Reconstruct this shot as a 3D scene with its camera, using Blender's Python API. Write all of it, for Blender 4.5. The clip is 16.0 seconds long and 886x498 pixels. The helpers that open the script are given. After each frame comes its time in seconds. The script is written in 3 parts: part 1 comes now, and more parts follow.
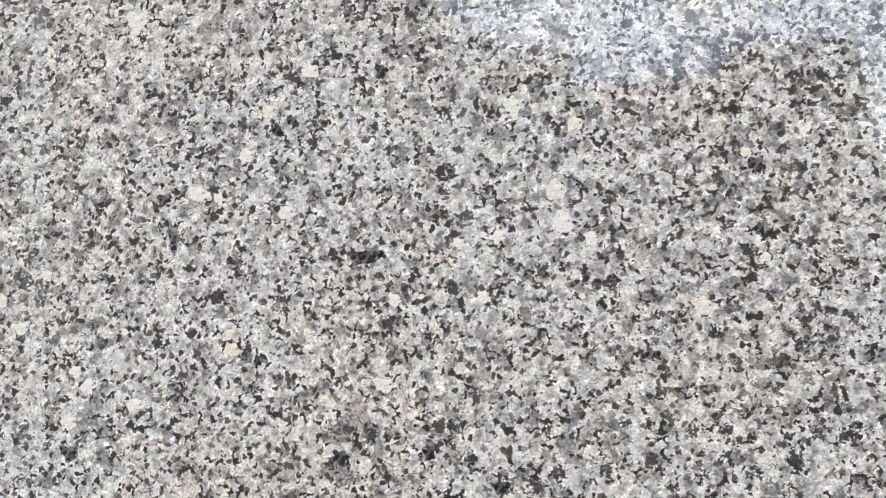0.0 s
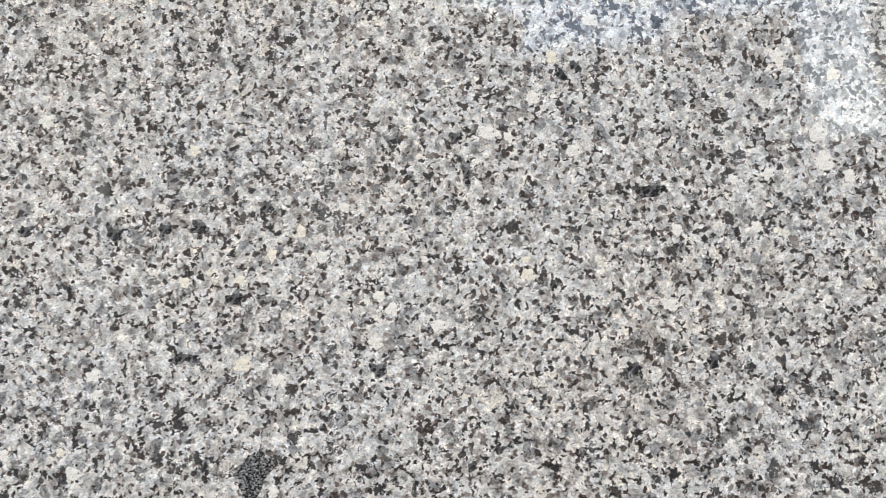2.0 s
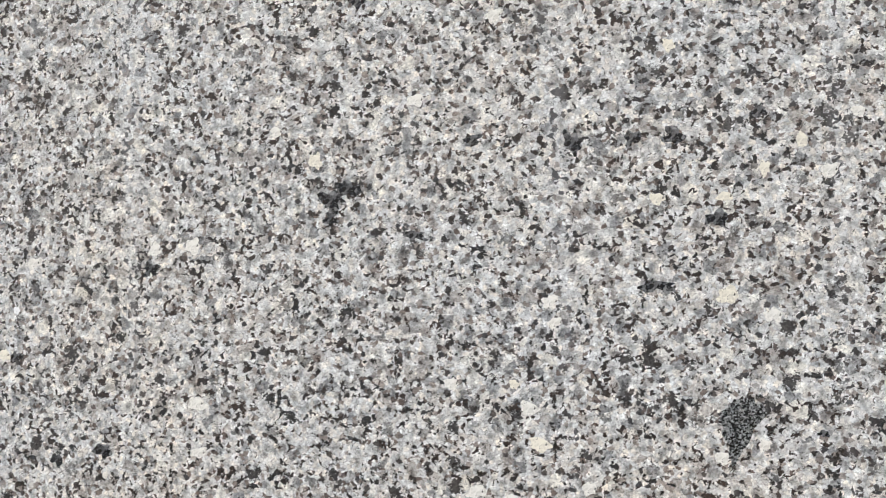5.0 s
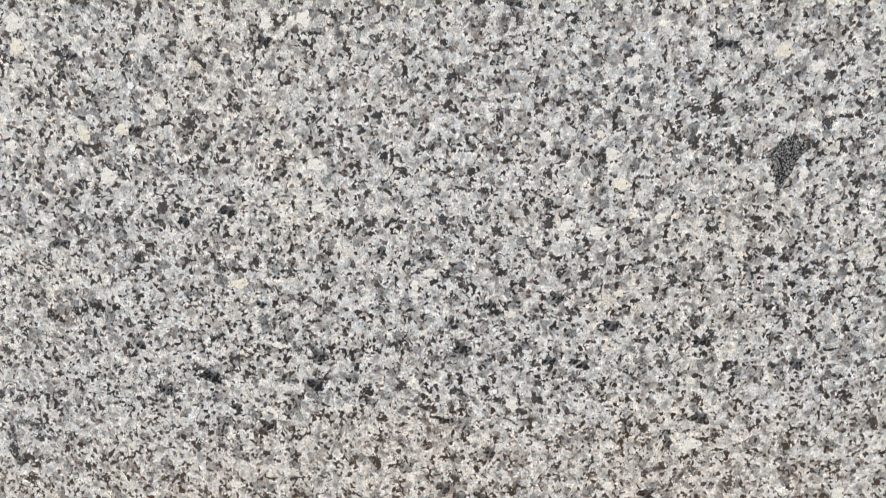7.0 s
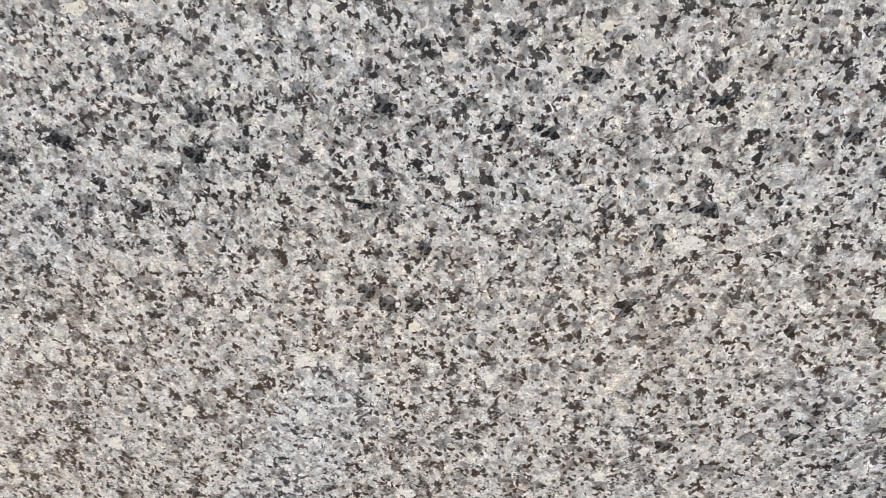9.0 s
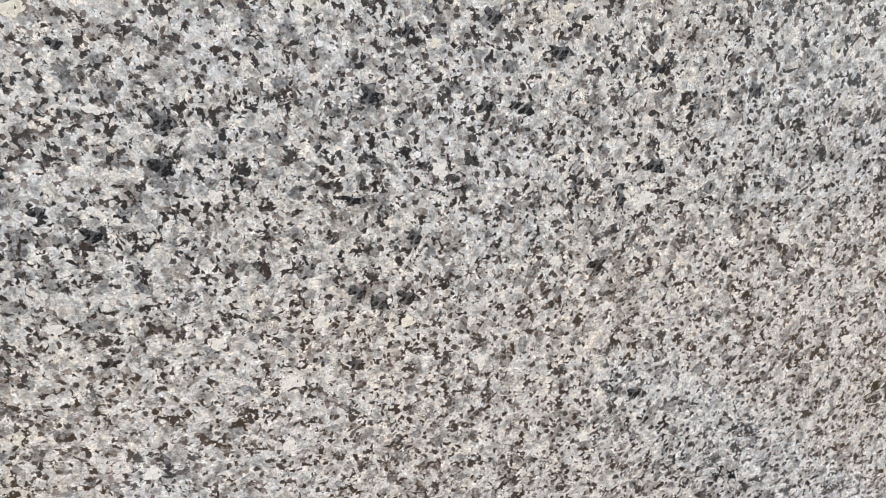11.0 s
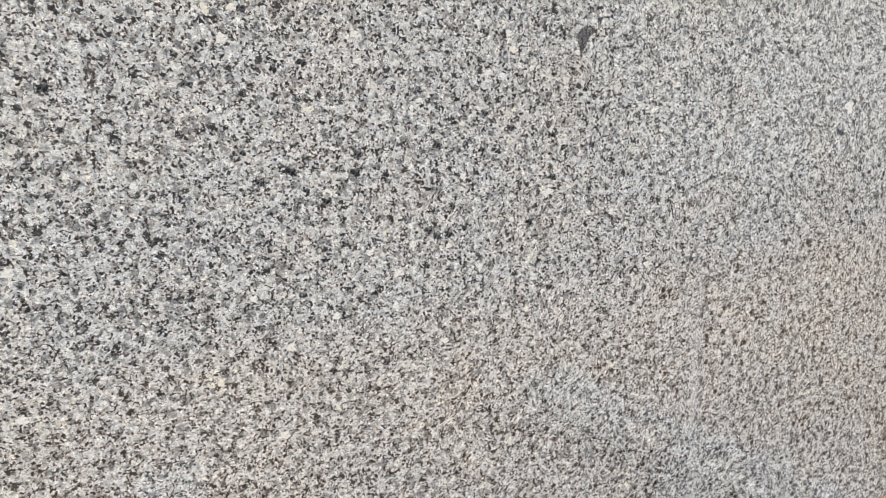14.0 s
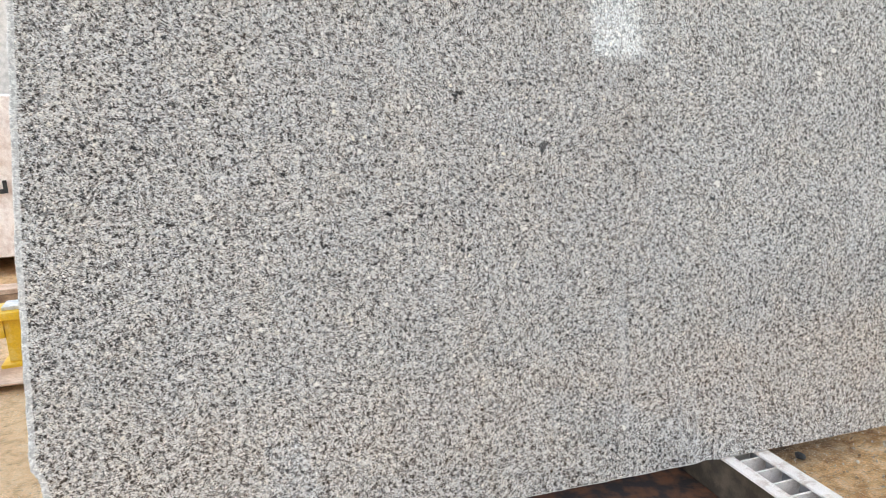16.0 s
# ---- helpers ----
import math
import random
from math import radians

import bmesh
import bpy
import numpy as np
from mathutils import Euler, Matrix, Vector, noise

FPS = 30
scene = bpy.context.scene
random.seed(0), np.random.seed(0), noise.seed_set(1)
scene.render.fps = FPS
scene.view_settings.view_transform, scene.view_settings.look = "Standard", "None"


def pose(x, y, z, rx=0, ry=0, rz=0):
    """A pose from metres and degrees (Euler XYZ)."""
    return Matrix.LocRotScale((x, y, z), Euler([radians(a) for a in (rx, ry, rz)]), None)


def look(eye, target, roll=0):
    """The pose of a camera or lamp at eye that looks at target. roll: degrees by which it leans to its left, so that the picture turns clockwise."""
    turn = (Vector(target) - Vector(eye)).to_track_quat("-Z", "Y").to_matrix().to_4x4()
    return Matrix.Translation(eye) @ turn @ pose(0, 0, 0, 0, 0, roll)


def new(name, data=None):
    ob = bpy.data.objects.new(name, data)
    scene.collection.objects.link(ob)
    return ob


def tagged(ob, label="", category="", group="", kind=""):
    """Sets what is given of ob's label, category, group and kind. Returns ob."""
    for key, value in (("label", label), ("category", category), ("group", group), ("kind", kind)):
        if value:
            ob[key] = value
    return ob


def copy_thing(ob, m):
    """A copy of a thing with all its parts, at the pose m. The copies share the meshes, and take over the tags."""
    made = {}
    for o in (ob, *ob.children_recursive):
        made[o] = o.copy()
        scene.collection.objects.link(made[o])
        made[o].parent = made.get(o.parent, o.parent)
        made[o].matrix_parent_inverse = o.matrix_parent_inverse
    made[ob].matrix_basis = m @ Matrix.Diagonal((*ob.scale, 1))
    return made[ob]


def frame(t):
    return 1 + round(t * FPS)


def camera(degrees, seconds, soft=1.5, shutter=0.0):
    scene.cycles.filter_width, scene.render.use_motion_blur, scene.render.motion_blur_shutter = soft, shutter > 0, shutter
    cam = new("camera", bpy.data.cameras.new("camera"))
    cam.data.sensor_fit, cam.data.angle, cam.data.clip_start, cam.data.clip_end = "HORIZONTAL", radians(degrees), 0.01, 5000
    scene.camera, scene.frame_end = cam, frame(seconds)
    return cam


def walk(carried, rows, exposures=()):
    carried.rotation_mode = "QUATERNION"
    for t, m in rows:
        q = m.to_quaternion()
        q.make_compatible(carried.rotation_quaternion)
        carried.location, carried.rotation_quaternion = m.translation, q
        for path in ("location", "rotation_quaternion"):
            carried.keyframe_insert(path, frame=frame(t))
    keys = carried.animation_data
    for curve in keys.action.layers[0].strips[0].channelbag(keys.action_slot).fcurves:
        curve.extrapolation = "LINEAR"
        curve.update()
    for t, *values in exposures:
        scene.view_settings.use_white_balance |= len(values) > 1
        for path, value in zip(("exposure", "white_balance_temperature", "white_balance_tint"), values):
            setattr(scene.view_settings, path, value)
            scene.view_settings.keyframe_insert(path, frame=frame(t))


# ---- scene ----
cam = camera(66.7, 16.0, soft=0.35, shutter=0.2)
LEAN = 7.0                                   # the slab leans back against its rack
SLAB = pose(0, 0, 0.991, -LEAN)              # the polished face: x along, z up the face, y into the stone
PATH = [
    (0, (0.3198, -0.3518, 0.0997), (0.133, 1.6218, 0.3638), -4.02),
    (0.5, (0.286, -0.3452, 0.0945), (0.0961, 1.633, 0.3193), -3.91),
    (1, (0.2361, -0.3535, 0.0974), (0.1069, 1.6332, 0.2872), -3.82),
    (1.5, (0.1725, -0.3766, 0.0989), (0.1121, 1.6153, 0.2679), -3.97),
    (2, (0.1228, -0.3991, 0.0927), (0.1071, 1.5959, 0.2338), -4.37),
    (2.5, (0.0885, -0.4049, 0.0897), (0.0153, 1.5893, 0.2234), -4.42),
    (3, (0.0508, -0.3768, 0.0916), (-0.1709, 1.6058, 0.2337), -3.95),
    (3.5, (0.0309, -0.3469, 0.0914), (-0.3048, 1.6195, 0.2351), -3.93),
    (4, (0.0127, -0.331, 0.0849), (-0.3848, 1.6262, 0.1908), -3.53),
    (4.5, (-0.031, -0.3381, 0.0838), (-0.4469, 1.6166, 0.1627), -3.01),
    (4.7, (-0.0548, -0.3464, 0.0855), (-0.4406, 1.6148, 0.1565), -2.92),
    (6.8, (-0.1815, -0.4317, 0.0376), (-0.3505, 1.5406, -0.2478), -3.49),
    (7, (-0.1846, -0.4329, 0.0256), (-0.3304, 1.533, -0.3118), -3.69),
    (7.5, (-0.1863, -0.4169, 0.0027), (-0.3692, 1.5163, -0.4762), -3.12),
    (8, (-0.1684, -0.3809, -0.018), (-0.4108, 1.5001, -0.6531), -3.00),
    (8.5, (-0.1457, -0.3471, -0.0355), (-0.4373, 1.4909, -0.768), -3.02),
    (9, (-0.1396, -0.3214, -0.0509), (-0.3895, 1.4942, -0.8515), -3.38),
    (9.2, (-0.1446, -0.3149, -0.0558), (-0.3461, 1.5081, -0.8534), -3.38),
    (11.3, (-0.2675, -0.3454, -0.0781), (0.1881, 1.4889, -0.7322), -5.53),
    (11.5, (-0.2739, -0.3625, -0.0717), (0.1909, 1.4783, -0.7005), -6.02),
    (12, (-0.279, -0.4296, -0.0543), (0.1686, 1.4429, -0.5958), -5.67),
    (12.5, (-0.2918, -0.5375, -0.0538), (0.1508, 1.3571, -0.5173), -5.07),
    (13, (-0.3313, -0.6205, -0.0482), (0.1301, 1.2757, -0.4858), -4.55),
    (13.5, (-0.433, -0.6902, -0.0471), (0.1898, 1.1569, -0.4946), -3.42),
    (14, (-0.5085, -0.7427, -0.0521), (0.2171, 1.0621, -0.5167), -3.93),
    (14.5, (-0.5202, -0.8458, -0.0527), (0.1916, 0.9793, -0.4555), -4.99),
    (15, (-0.549, -1.0818, -0.0604), (0.0941, 0.7905, -0.3448), -5.33),
    (15.5, (-0.602, -1.2828, -0.0543), (-0.0271, 0.6154, -0.312), -4.89),
    (16, (-0.7052, -1.4565, -0.0678), (-0.1283, 0.4484, -0.2649), -4.23),
]
walk(cam, [(t, SLAB @ look(eye, target, roll)) for t, eye, target, roll in PATH],
     exposures=[(0.0, 2.02, 6560, 5), (4.5, 1.97, 6570, 5), (7.0, 1.97, 6580, 5), (8.5, 1.86, 6585, 6), (11.5, 1.91, 6585, 6), (13.0, 1.92, 6575, 5), (16.0, 1.95, 6530, 4)])

# ---- light ----
SUN_EL, SUN_AZ = 72.0, 172.0                 # the sun stands high over the yard in front of the added roof
world = bpy.data.worlds.new("sky")
scene.world = world
world.use_nodes = True
wn = world.node_tree
sky = wn.nodes.new("ShaderNodeTexSky")
sky.sky_type = "NISHITA"
sky.sun_disc = False
sky.sun_elevation, sky.sun_rotation = radians(SUN_EL), radians(SUN_AZ)
sky.air_density, sky.dust_density = 1.2, 1.5
# broken white cloud all over the sky
way = wn.nodes.new("ShaderNodeTexCoord").outputs["Generated"]
cloud = wn.nodes.new("ShaderNodeTexNoise")
cloud.inputs["Scale"].default_value, cloud.inputs["Detail"].default_value = 3.2, 5.0
wn.links.new(way, cloud.inputs["Vector"])
cover = wn.nodes.new("ShaderNodeMapRange")
cover.inputs[1].default_value, cover.inputs[2].default_value = 0.49, 0.68
wn.links.new(cloud.outputs["Fac"], cover.inputs[0])
height = wn.nodes.new("ShaderNodeSeparateXYZ")
wn.links.new(way, height.inputs[0])
haze = wn.nodes.new("ShaderNodeMapRange")           # whiter towards the horizon
haze.inputs[1].default_value, haze.inputs[2].default_value = 0.50, 0.22
wn.links.new(height.outputs["Z"], haze.inputs[0])
most = wn.nodes.new("ShaderNodeMath")
most.operation = "MAXIMUM"
wn.links.new(cover.outputs[0], most.inputs[0])
wn.links.new(haze.outputs[0], most.inputs[1])
sky_mix = wn.nodes.new("ShaderNodeMix")
sky_mix.data_type = "RGBA"
wn.links.new(most.outputs[0], sky_mix.inputs[0])
wn.links.new(sky.outputs[0], sky_mix.inputs[6])
sky_mix.inputs[7].default_value = (11.5, 11.6, 11.8, 1)
wn.links.new(sky_mix.outputs[2], wn.nodes["Background"].inputs[0])
wn.nodes["Background"].inputs[1].default_value = 0.12
sun = new("sun", bpy.data.lights.new("sun", "SUN"))
sun.data.energy, sun.data.angle, sun.data.color = 0.6, radians(30), (1.0, 0.95, 0.88)
a, e = radians(SUN_AZ), radians(SUN_EL)
sun.matrix_world = look((30 * math.sin(a) * math.cos(e), 30 * math.cos(a) * math.cos(e), 30 * math.sin(e)), (0, 0, 0))


# ---- materials ----
class Mat:
    """A small builder for node materials."""

    def __init__(self, name):
        self.m = bpy.data.materials.new(name)
        self.m.use_nodes = True
        self.t = self.m.node_tree
        self.bsdf = self.t.nodes["Principled BSDF"]
        self.co = self.t.nodes.new("ShaderNodeTexCoord").outputs["Object"]

    def put(self, socket, value):
        if isinstance(value, bpy.types.NodeSocket):
            self.t.links.new(value, socket)
        elif isinstance(value, (tuple, list)) and len(value) == 3 and socket.type == "RGBA":
            socket.default_value = (*value, 1)
        else:
            socket.default_value = value

    def noise(self, size, detail=3.0, rough=0.55, vec=None, color=False, warp=0.0):
        n = self.t.nodes.new("ShaderNodeTexNoise")
        self.put(n.inputs["Vector"], vec or self.co)
        n.inputs["Scale"].default_value, n.inputs["Detail"].default_value = 1 / size, detail
        n.inputs["Roughness"].default_value, n.inputs["Distortion"].default_value = rough, warp
        return n.outputs["Color" if color else "Fac"]

    def cells(self, size, vec=None, what="Color", feature="F1", rand=1.0):
        n = self.t.nodes.new("ShaderNodeTexVoronoi")
        n.feature = feature
        self.put(n.inputs["Vector"], vec or self.co)
        n.inputs["Scale"].default_value, n.inputs["Randomness"].default_value = 1 / size, rand
        return n.outputs[what]

    def math(self, op, x, y=0.0, clamp=False):
        n = self.t.nodes.new("ShaderNodeMath")
        n.operation, n.use_clamp = op, clamp
        self.put(n.inputs[0], x)
        self.put(n.inputs[1], y)
        return n.outputs[0]

    def vmath(self, op, x, y):
        n = self.t.nodes.new("ShaderNodeVectorMath")
        n.operation = op
        self.put(n.inputs[0], x)
        self.put(n.inputs[3] if op == "SCALE" else n.inputs[1], y)
        return n.outputs[0]

    def span(self, x, lo, hi, to_lo=0.0, to_hi=1.0):
        n = self.t.nodes.new("ShaderNodeMapRange")
        for i, v in enumerate((x, lo, hi, to_lo, to_hi)):
            self.put(n.inputs[i], v)
        return n.outputs[0]

    def split(self, c):
        n = self.t.nodes.new("ShaderNodeSeparateColor")
        self.put(n.inputs[0], c)
        return n.outputs

    def ramp(self, x, stops, hard=False):
        n = self.t.nodes.new("ShaderNodeValToRGB")
        self.put(n.inputs[0], x)
        r = n.color_ramp
        r.interpolation = "CONSTANT" if hard else "LINEAR"
        for i, (p, c) in enumerate(stops):
            el = r.elements[i] if i < 2 else r.elements.new(p)
            el.position, el.color = p, (*c, 1)
        return n.outputs[0]

    def mix(self, f, x, y, how="MIX"):
        n = self.t.nodes.new("ShaderNodeMix")
        n.data_type, n.blend_type = "RGBA", how
        self.put(n.inputs[0], f)
        self.put(n.inputs[6], x)
        self.put(n.inputs[7], y)
        return n.outputs[2]

    def bump(self, height, strength, dist):
        n = self.t.nodes.new("ShaderNodeBump")
        n.inputs["Strength"].default_value, n.inputs["Distance"].default_value = strength, dist
        self.put(n.inputs["Height"], height)
        self.put(self.bsdf.inputs["Normal"], n.outputs[0])

    def done(self, color, rough=0.6, metal=0.0):
        self.put(self.bsdf.inputs["Base Color"], color)
        self.put(self.bsdf.inputs["Roughness"], rough)
        self.put(self.bsdf.inputs["Metallic"], metal)
        return self.m


def granite(name, polished=True, pale=0.0):
    """Medium-grained grey granite: pale feldspar, grey quartz, black mica in clusters, cream crystals."""
    g = Mat(name)
    warp = g.vmath("SCALE", g.vmath("SUBTRACT", g.noise(0.0018, 4, 0.68, color=True), (0.5, 0.5, 0.5)), 0.0034)
    p = g.vmath("ADD", g.co, warp)
    cluster = g.noise(0.012, 2, 0.5)
    # pale ground mass of interlocked feldspar
    c1 = g.split(g.cells(0.0025, p))
    base = g.ramp(c1[0], [(0.0, (0.32, 0.315, 0.31)), (0.20, (0.56, 0.555, 0.55)), (0.5, (0.675, 0.67, 0.655)), (1.0, (0.77, 0.765, 0.745))])
    # some grains lean to cream and pink, others to cold grey
    hue = g.math("ADD", g.math("MULTIPLY", c1[1], 0.55), g.math("MULTIPLY", g.noise(0.009, 2), 0.45))
    base = g.mix(1.0, base, g.ramp(hue, [(0.25, (0.982, 1.0, 1.018)), (0.50, (1.0, 1.0, 1.0)), (0.62, (1.025, 1.0, 0.972)), (0.78, (1.055, 1.0, 0.93))]), "MULTIPLY")
    # smoky quartz grains, large and small
    c2 = g.split(g.cells(0.0057, p))
    quartz = g.math("LESS_THAN", g.math("ADD", c2[0], g.span(cluster, 0.35, 0.65, 0.13, -0.13)), 0.22)
    base = g.mix(g.math("MULTIPLY", quartz, g.span(g.noise(0.0022, 2), 0.3, 0.7, 0.5, 1.0)), base, g.ramp(c2[1], [(0.0, (0.115, 0.117, 0.125)), (0.3, (0.22, 0.225, 0.235)), (0.6, (0.28, 0.25, 0.235)), (1.0, (0.44, 0.405, 0.375))]))
    c4 = g.split(g.cells(0.0025, p))
    small = g.math("LESS_THAN", c4[0], 0.135)
    base = g.mix(small, base, g.ramp(c4[1], [(0.0, (0.055, 0.056, 0.060)), (0.45, (0.15, 0.115, 0.10)), (1.0, (0.35, 0.31, 0.285))]))
    # cream feldspar
    c3 = g.split(g.cells(0.0068, p))
    cream = g.math("LESS_THAN", c3[0], 0.05)
    base = g.mix(g.math("MULTIPLY", cream, 0.7), base, g.ramp(c3[1], [(0.0, (0.84, 0.83, 0.79)), (1.0, (0.83, 0.79, 0.70))]))
    # mica flakes, ragged and clustered
    flake = g.noise(0.0038, 4, 0.60, warp=0.4)
    flake = g.math("ADD", flake, g.span(cluster, 0.3, 0.7, -0.10, 0.10))
    mica = g.span(flake, 0.570, 0.600)
    tone = g.noise(0.03, 3, 0.6)
    base = g.mix(mica, base, g.ramp(tone, [(0.40, (0.020, 0.020, 0.022)), (0.60, (0.040, 0.028, 0.024))]))
    # separate dark knots of mica and quartz, thicker towards the sides of the block
    along = g.t.nodes.new("ShaderNodeSeparateXYZ")
    g.put(along.inputs[0], g.vmath("ADD", g.co, g.vmath("SCALE", g.noise(0.25, 3, color=True), 0.4)))
    share = g.span(along.outputs[0], -0.75, -0.20, 0.92, 0.26)
    for side, lo, hi, most in ((along.outputs[0], 0.50, 0.95, 0.85), (along.outputs[2], -0.12, -0.40, 0.85), (along.outputs[2], 0.48, 0.70, 0.85)):
        share = g.math("MAXIMUM", share, g.span(side, lo, hi, 0.26, most))
    wide = g.vmath("ADD", p, g.vmath("SCALE", g.vmath("SUBTRACT", g.noise(0.006, 2, 0.6, color=True), (0.5, 0.5, 0.5)), 0.009))
    clot = g.math("ADD", g.cells(0.0115, wide, "Distance"), g.span(g.noise(0.0024, 3, 0.7), 0.3, 0.7, -0.26, 0.26))
    pick = g.split(g.cells(0.0115, wide))
    clot = g.math("MULTIPLY", g.span(clot, 0.29, 0.36, 1.0, 0.0), g.math("LESS_THAN", pick[0], share))
    base = g.mix(g.math("MULTIPLY", clot, g.span(pick[1], 0.0, 1.0, 0.6, 1.0)), base, g.ramp(pick[2], [(0.0, (0.012, 0.012, 0.014)), (1.0, (0.060, 0.054, 0.052))]))
    # lighter and darker knots
    knot = g.noise(0.0060, 2, 0.45)
    base = g.mix(1.0, base, g.ramp(knot, [(0.31, (0.48, 0.48, 0.485)), (0.45, (0.97, 0.97, 0.97)), (0.66, (1.24, 1.24, 1.235))]), "MULTIPLY")
    # hairline joints between the grains, broken up
    joint = g.span(g.cells(0.0025, p, "Distance", "DISTANCE_TO_EDGE"), 0.015, 0.09, 1.0, 0.0)
    joint = g.math("MULTIPLY", joint, g.span(g.noise(0.0040, 2), 0.44, 0.60, 0.0, 0.62))
    base = g.mix(joint, base, (0.10, 0.095, 0.09))
    # fine mottling inside the grains
    fine = g.noise(0.0012, 3, 0.72)
    sliver = g.split(g.cells(0.0014, p))
    base = g.mix(1.0, base, g.ramp(sliver[0], [(0.0, (0.62, 0.62, 0.62)), (0.25, (0.95, 0.95, 0.95)), (0.75, (1.03, 1.03, 1.03)), (1.0, (1.26, 1.26, 1.26))]), "MULTIPLY")
    base = g.mix(1.0, base, g.ramp(fine, [(0.30, (0.52, 0.52, 0.52)), (0.5, (1.0, 1.0, 1.0)), (0.70, (1.17, 1.17, 1.17))]), "MULTIPLY")
    # drifting tints of the stone
    tint = g.noise(0.13, 3)
    base = g.mix(1.0, base, g.ramp(tint, [(0.34, (0.985, 0.995, 1.01)), (0.5, (1.0, 1.0, 1.0)), (0.66, (1.02, 1.0, 0.975))]), "MULTIPLY")
    # faint upright drying streaks
    flat = g.t.nodes.new("ShaderNodeMapping")
    g.put(flat.inputs["Vector"], g.co)
    flat.inputs["Scale"].default_value = (1.0, 1.0, 0.025)
    streak = g.span(g.noise(0.035, 3, 0.6, flat.outputs[0]), 0.58, 0.72, 0.0, 0.15)
    base = g.mix(streak, base, (0.74, 0.77, 0.80))
    if pale:
        base = g.mix(pale, base, (0.80, 0.81, 0.80))
    if polished:
        g.bsdf.inputs["IOR"].default_value = 1.68
        rough = g.span(g.noise(0.05, 3), 0.35, 0.7, 0.040, 0.075)
    else:
        g.bump(g.noise(0.002, 3), 0.6, 0.0015)
        rough = 0.65
    return g.done(base, rough)


def crystal(name, dark, light, size=0.0012, rough=0.08, middle=0.5):
    """A crystal: grains between two colours, the share of dark ones set by middle."""
    g = Mat(name)
    info = g.t.nodes.new("ShaderNodeObjectInfo").outputs["Random"]
    grain = g.split(g.cells(size, g.vmath("ADD", g.co, g.vmath("SCALE", g.noise(size, 2, color=True), size))))
    n = g.math("ADD", g.math("MULTIPLY", grain[0], 0.5), g.math("MULTIPLY", g.noise(size * 0.7, 3, 0.65), 0.5))
    n = g.math("ADD", n, g.span(info, 0, 1, -0.06, 0.06))
    col = g.ramp(n, [(middle - 0.2, dark), (middle + 0.2, light)])
    flake = g.span(g.noise(0.0020, 4, 0.68, warp=0.3), 0.60, 0.64)
    return g.done(g.mix(flake, col, (0.012, 0.012, 0.014)), rough)


def dusty(name, base, dust, size=0.05, amount=(0.42, 0.62), rough=0.75, relief=0.002, metal=0.0):
    """A base colour under uneven dust, with grain and relief."""
    g = Mat(name)
    n = g.noise(size, 5, 0.62)
    col = g.mix(g.span(n, *amount), base, dust)
    fine = g.noise(size * 0.06, 3, 0.6)
    col = g.mix(1.0, col, g.ramp(fine, [(0.25, (0.72, 0.72, 0.72)), (0.75, (1.18, 1.18, 1.18))]), "MULTIPLY")
    g.bump(g.math("ADD", n, g.math("MULTIPLY", fine, 0.4)), 0.7, relief)
    return g.done(col, rough, metal)


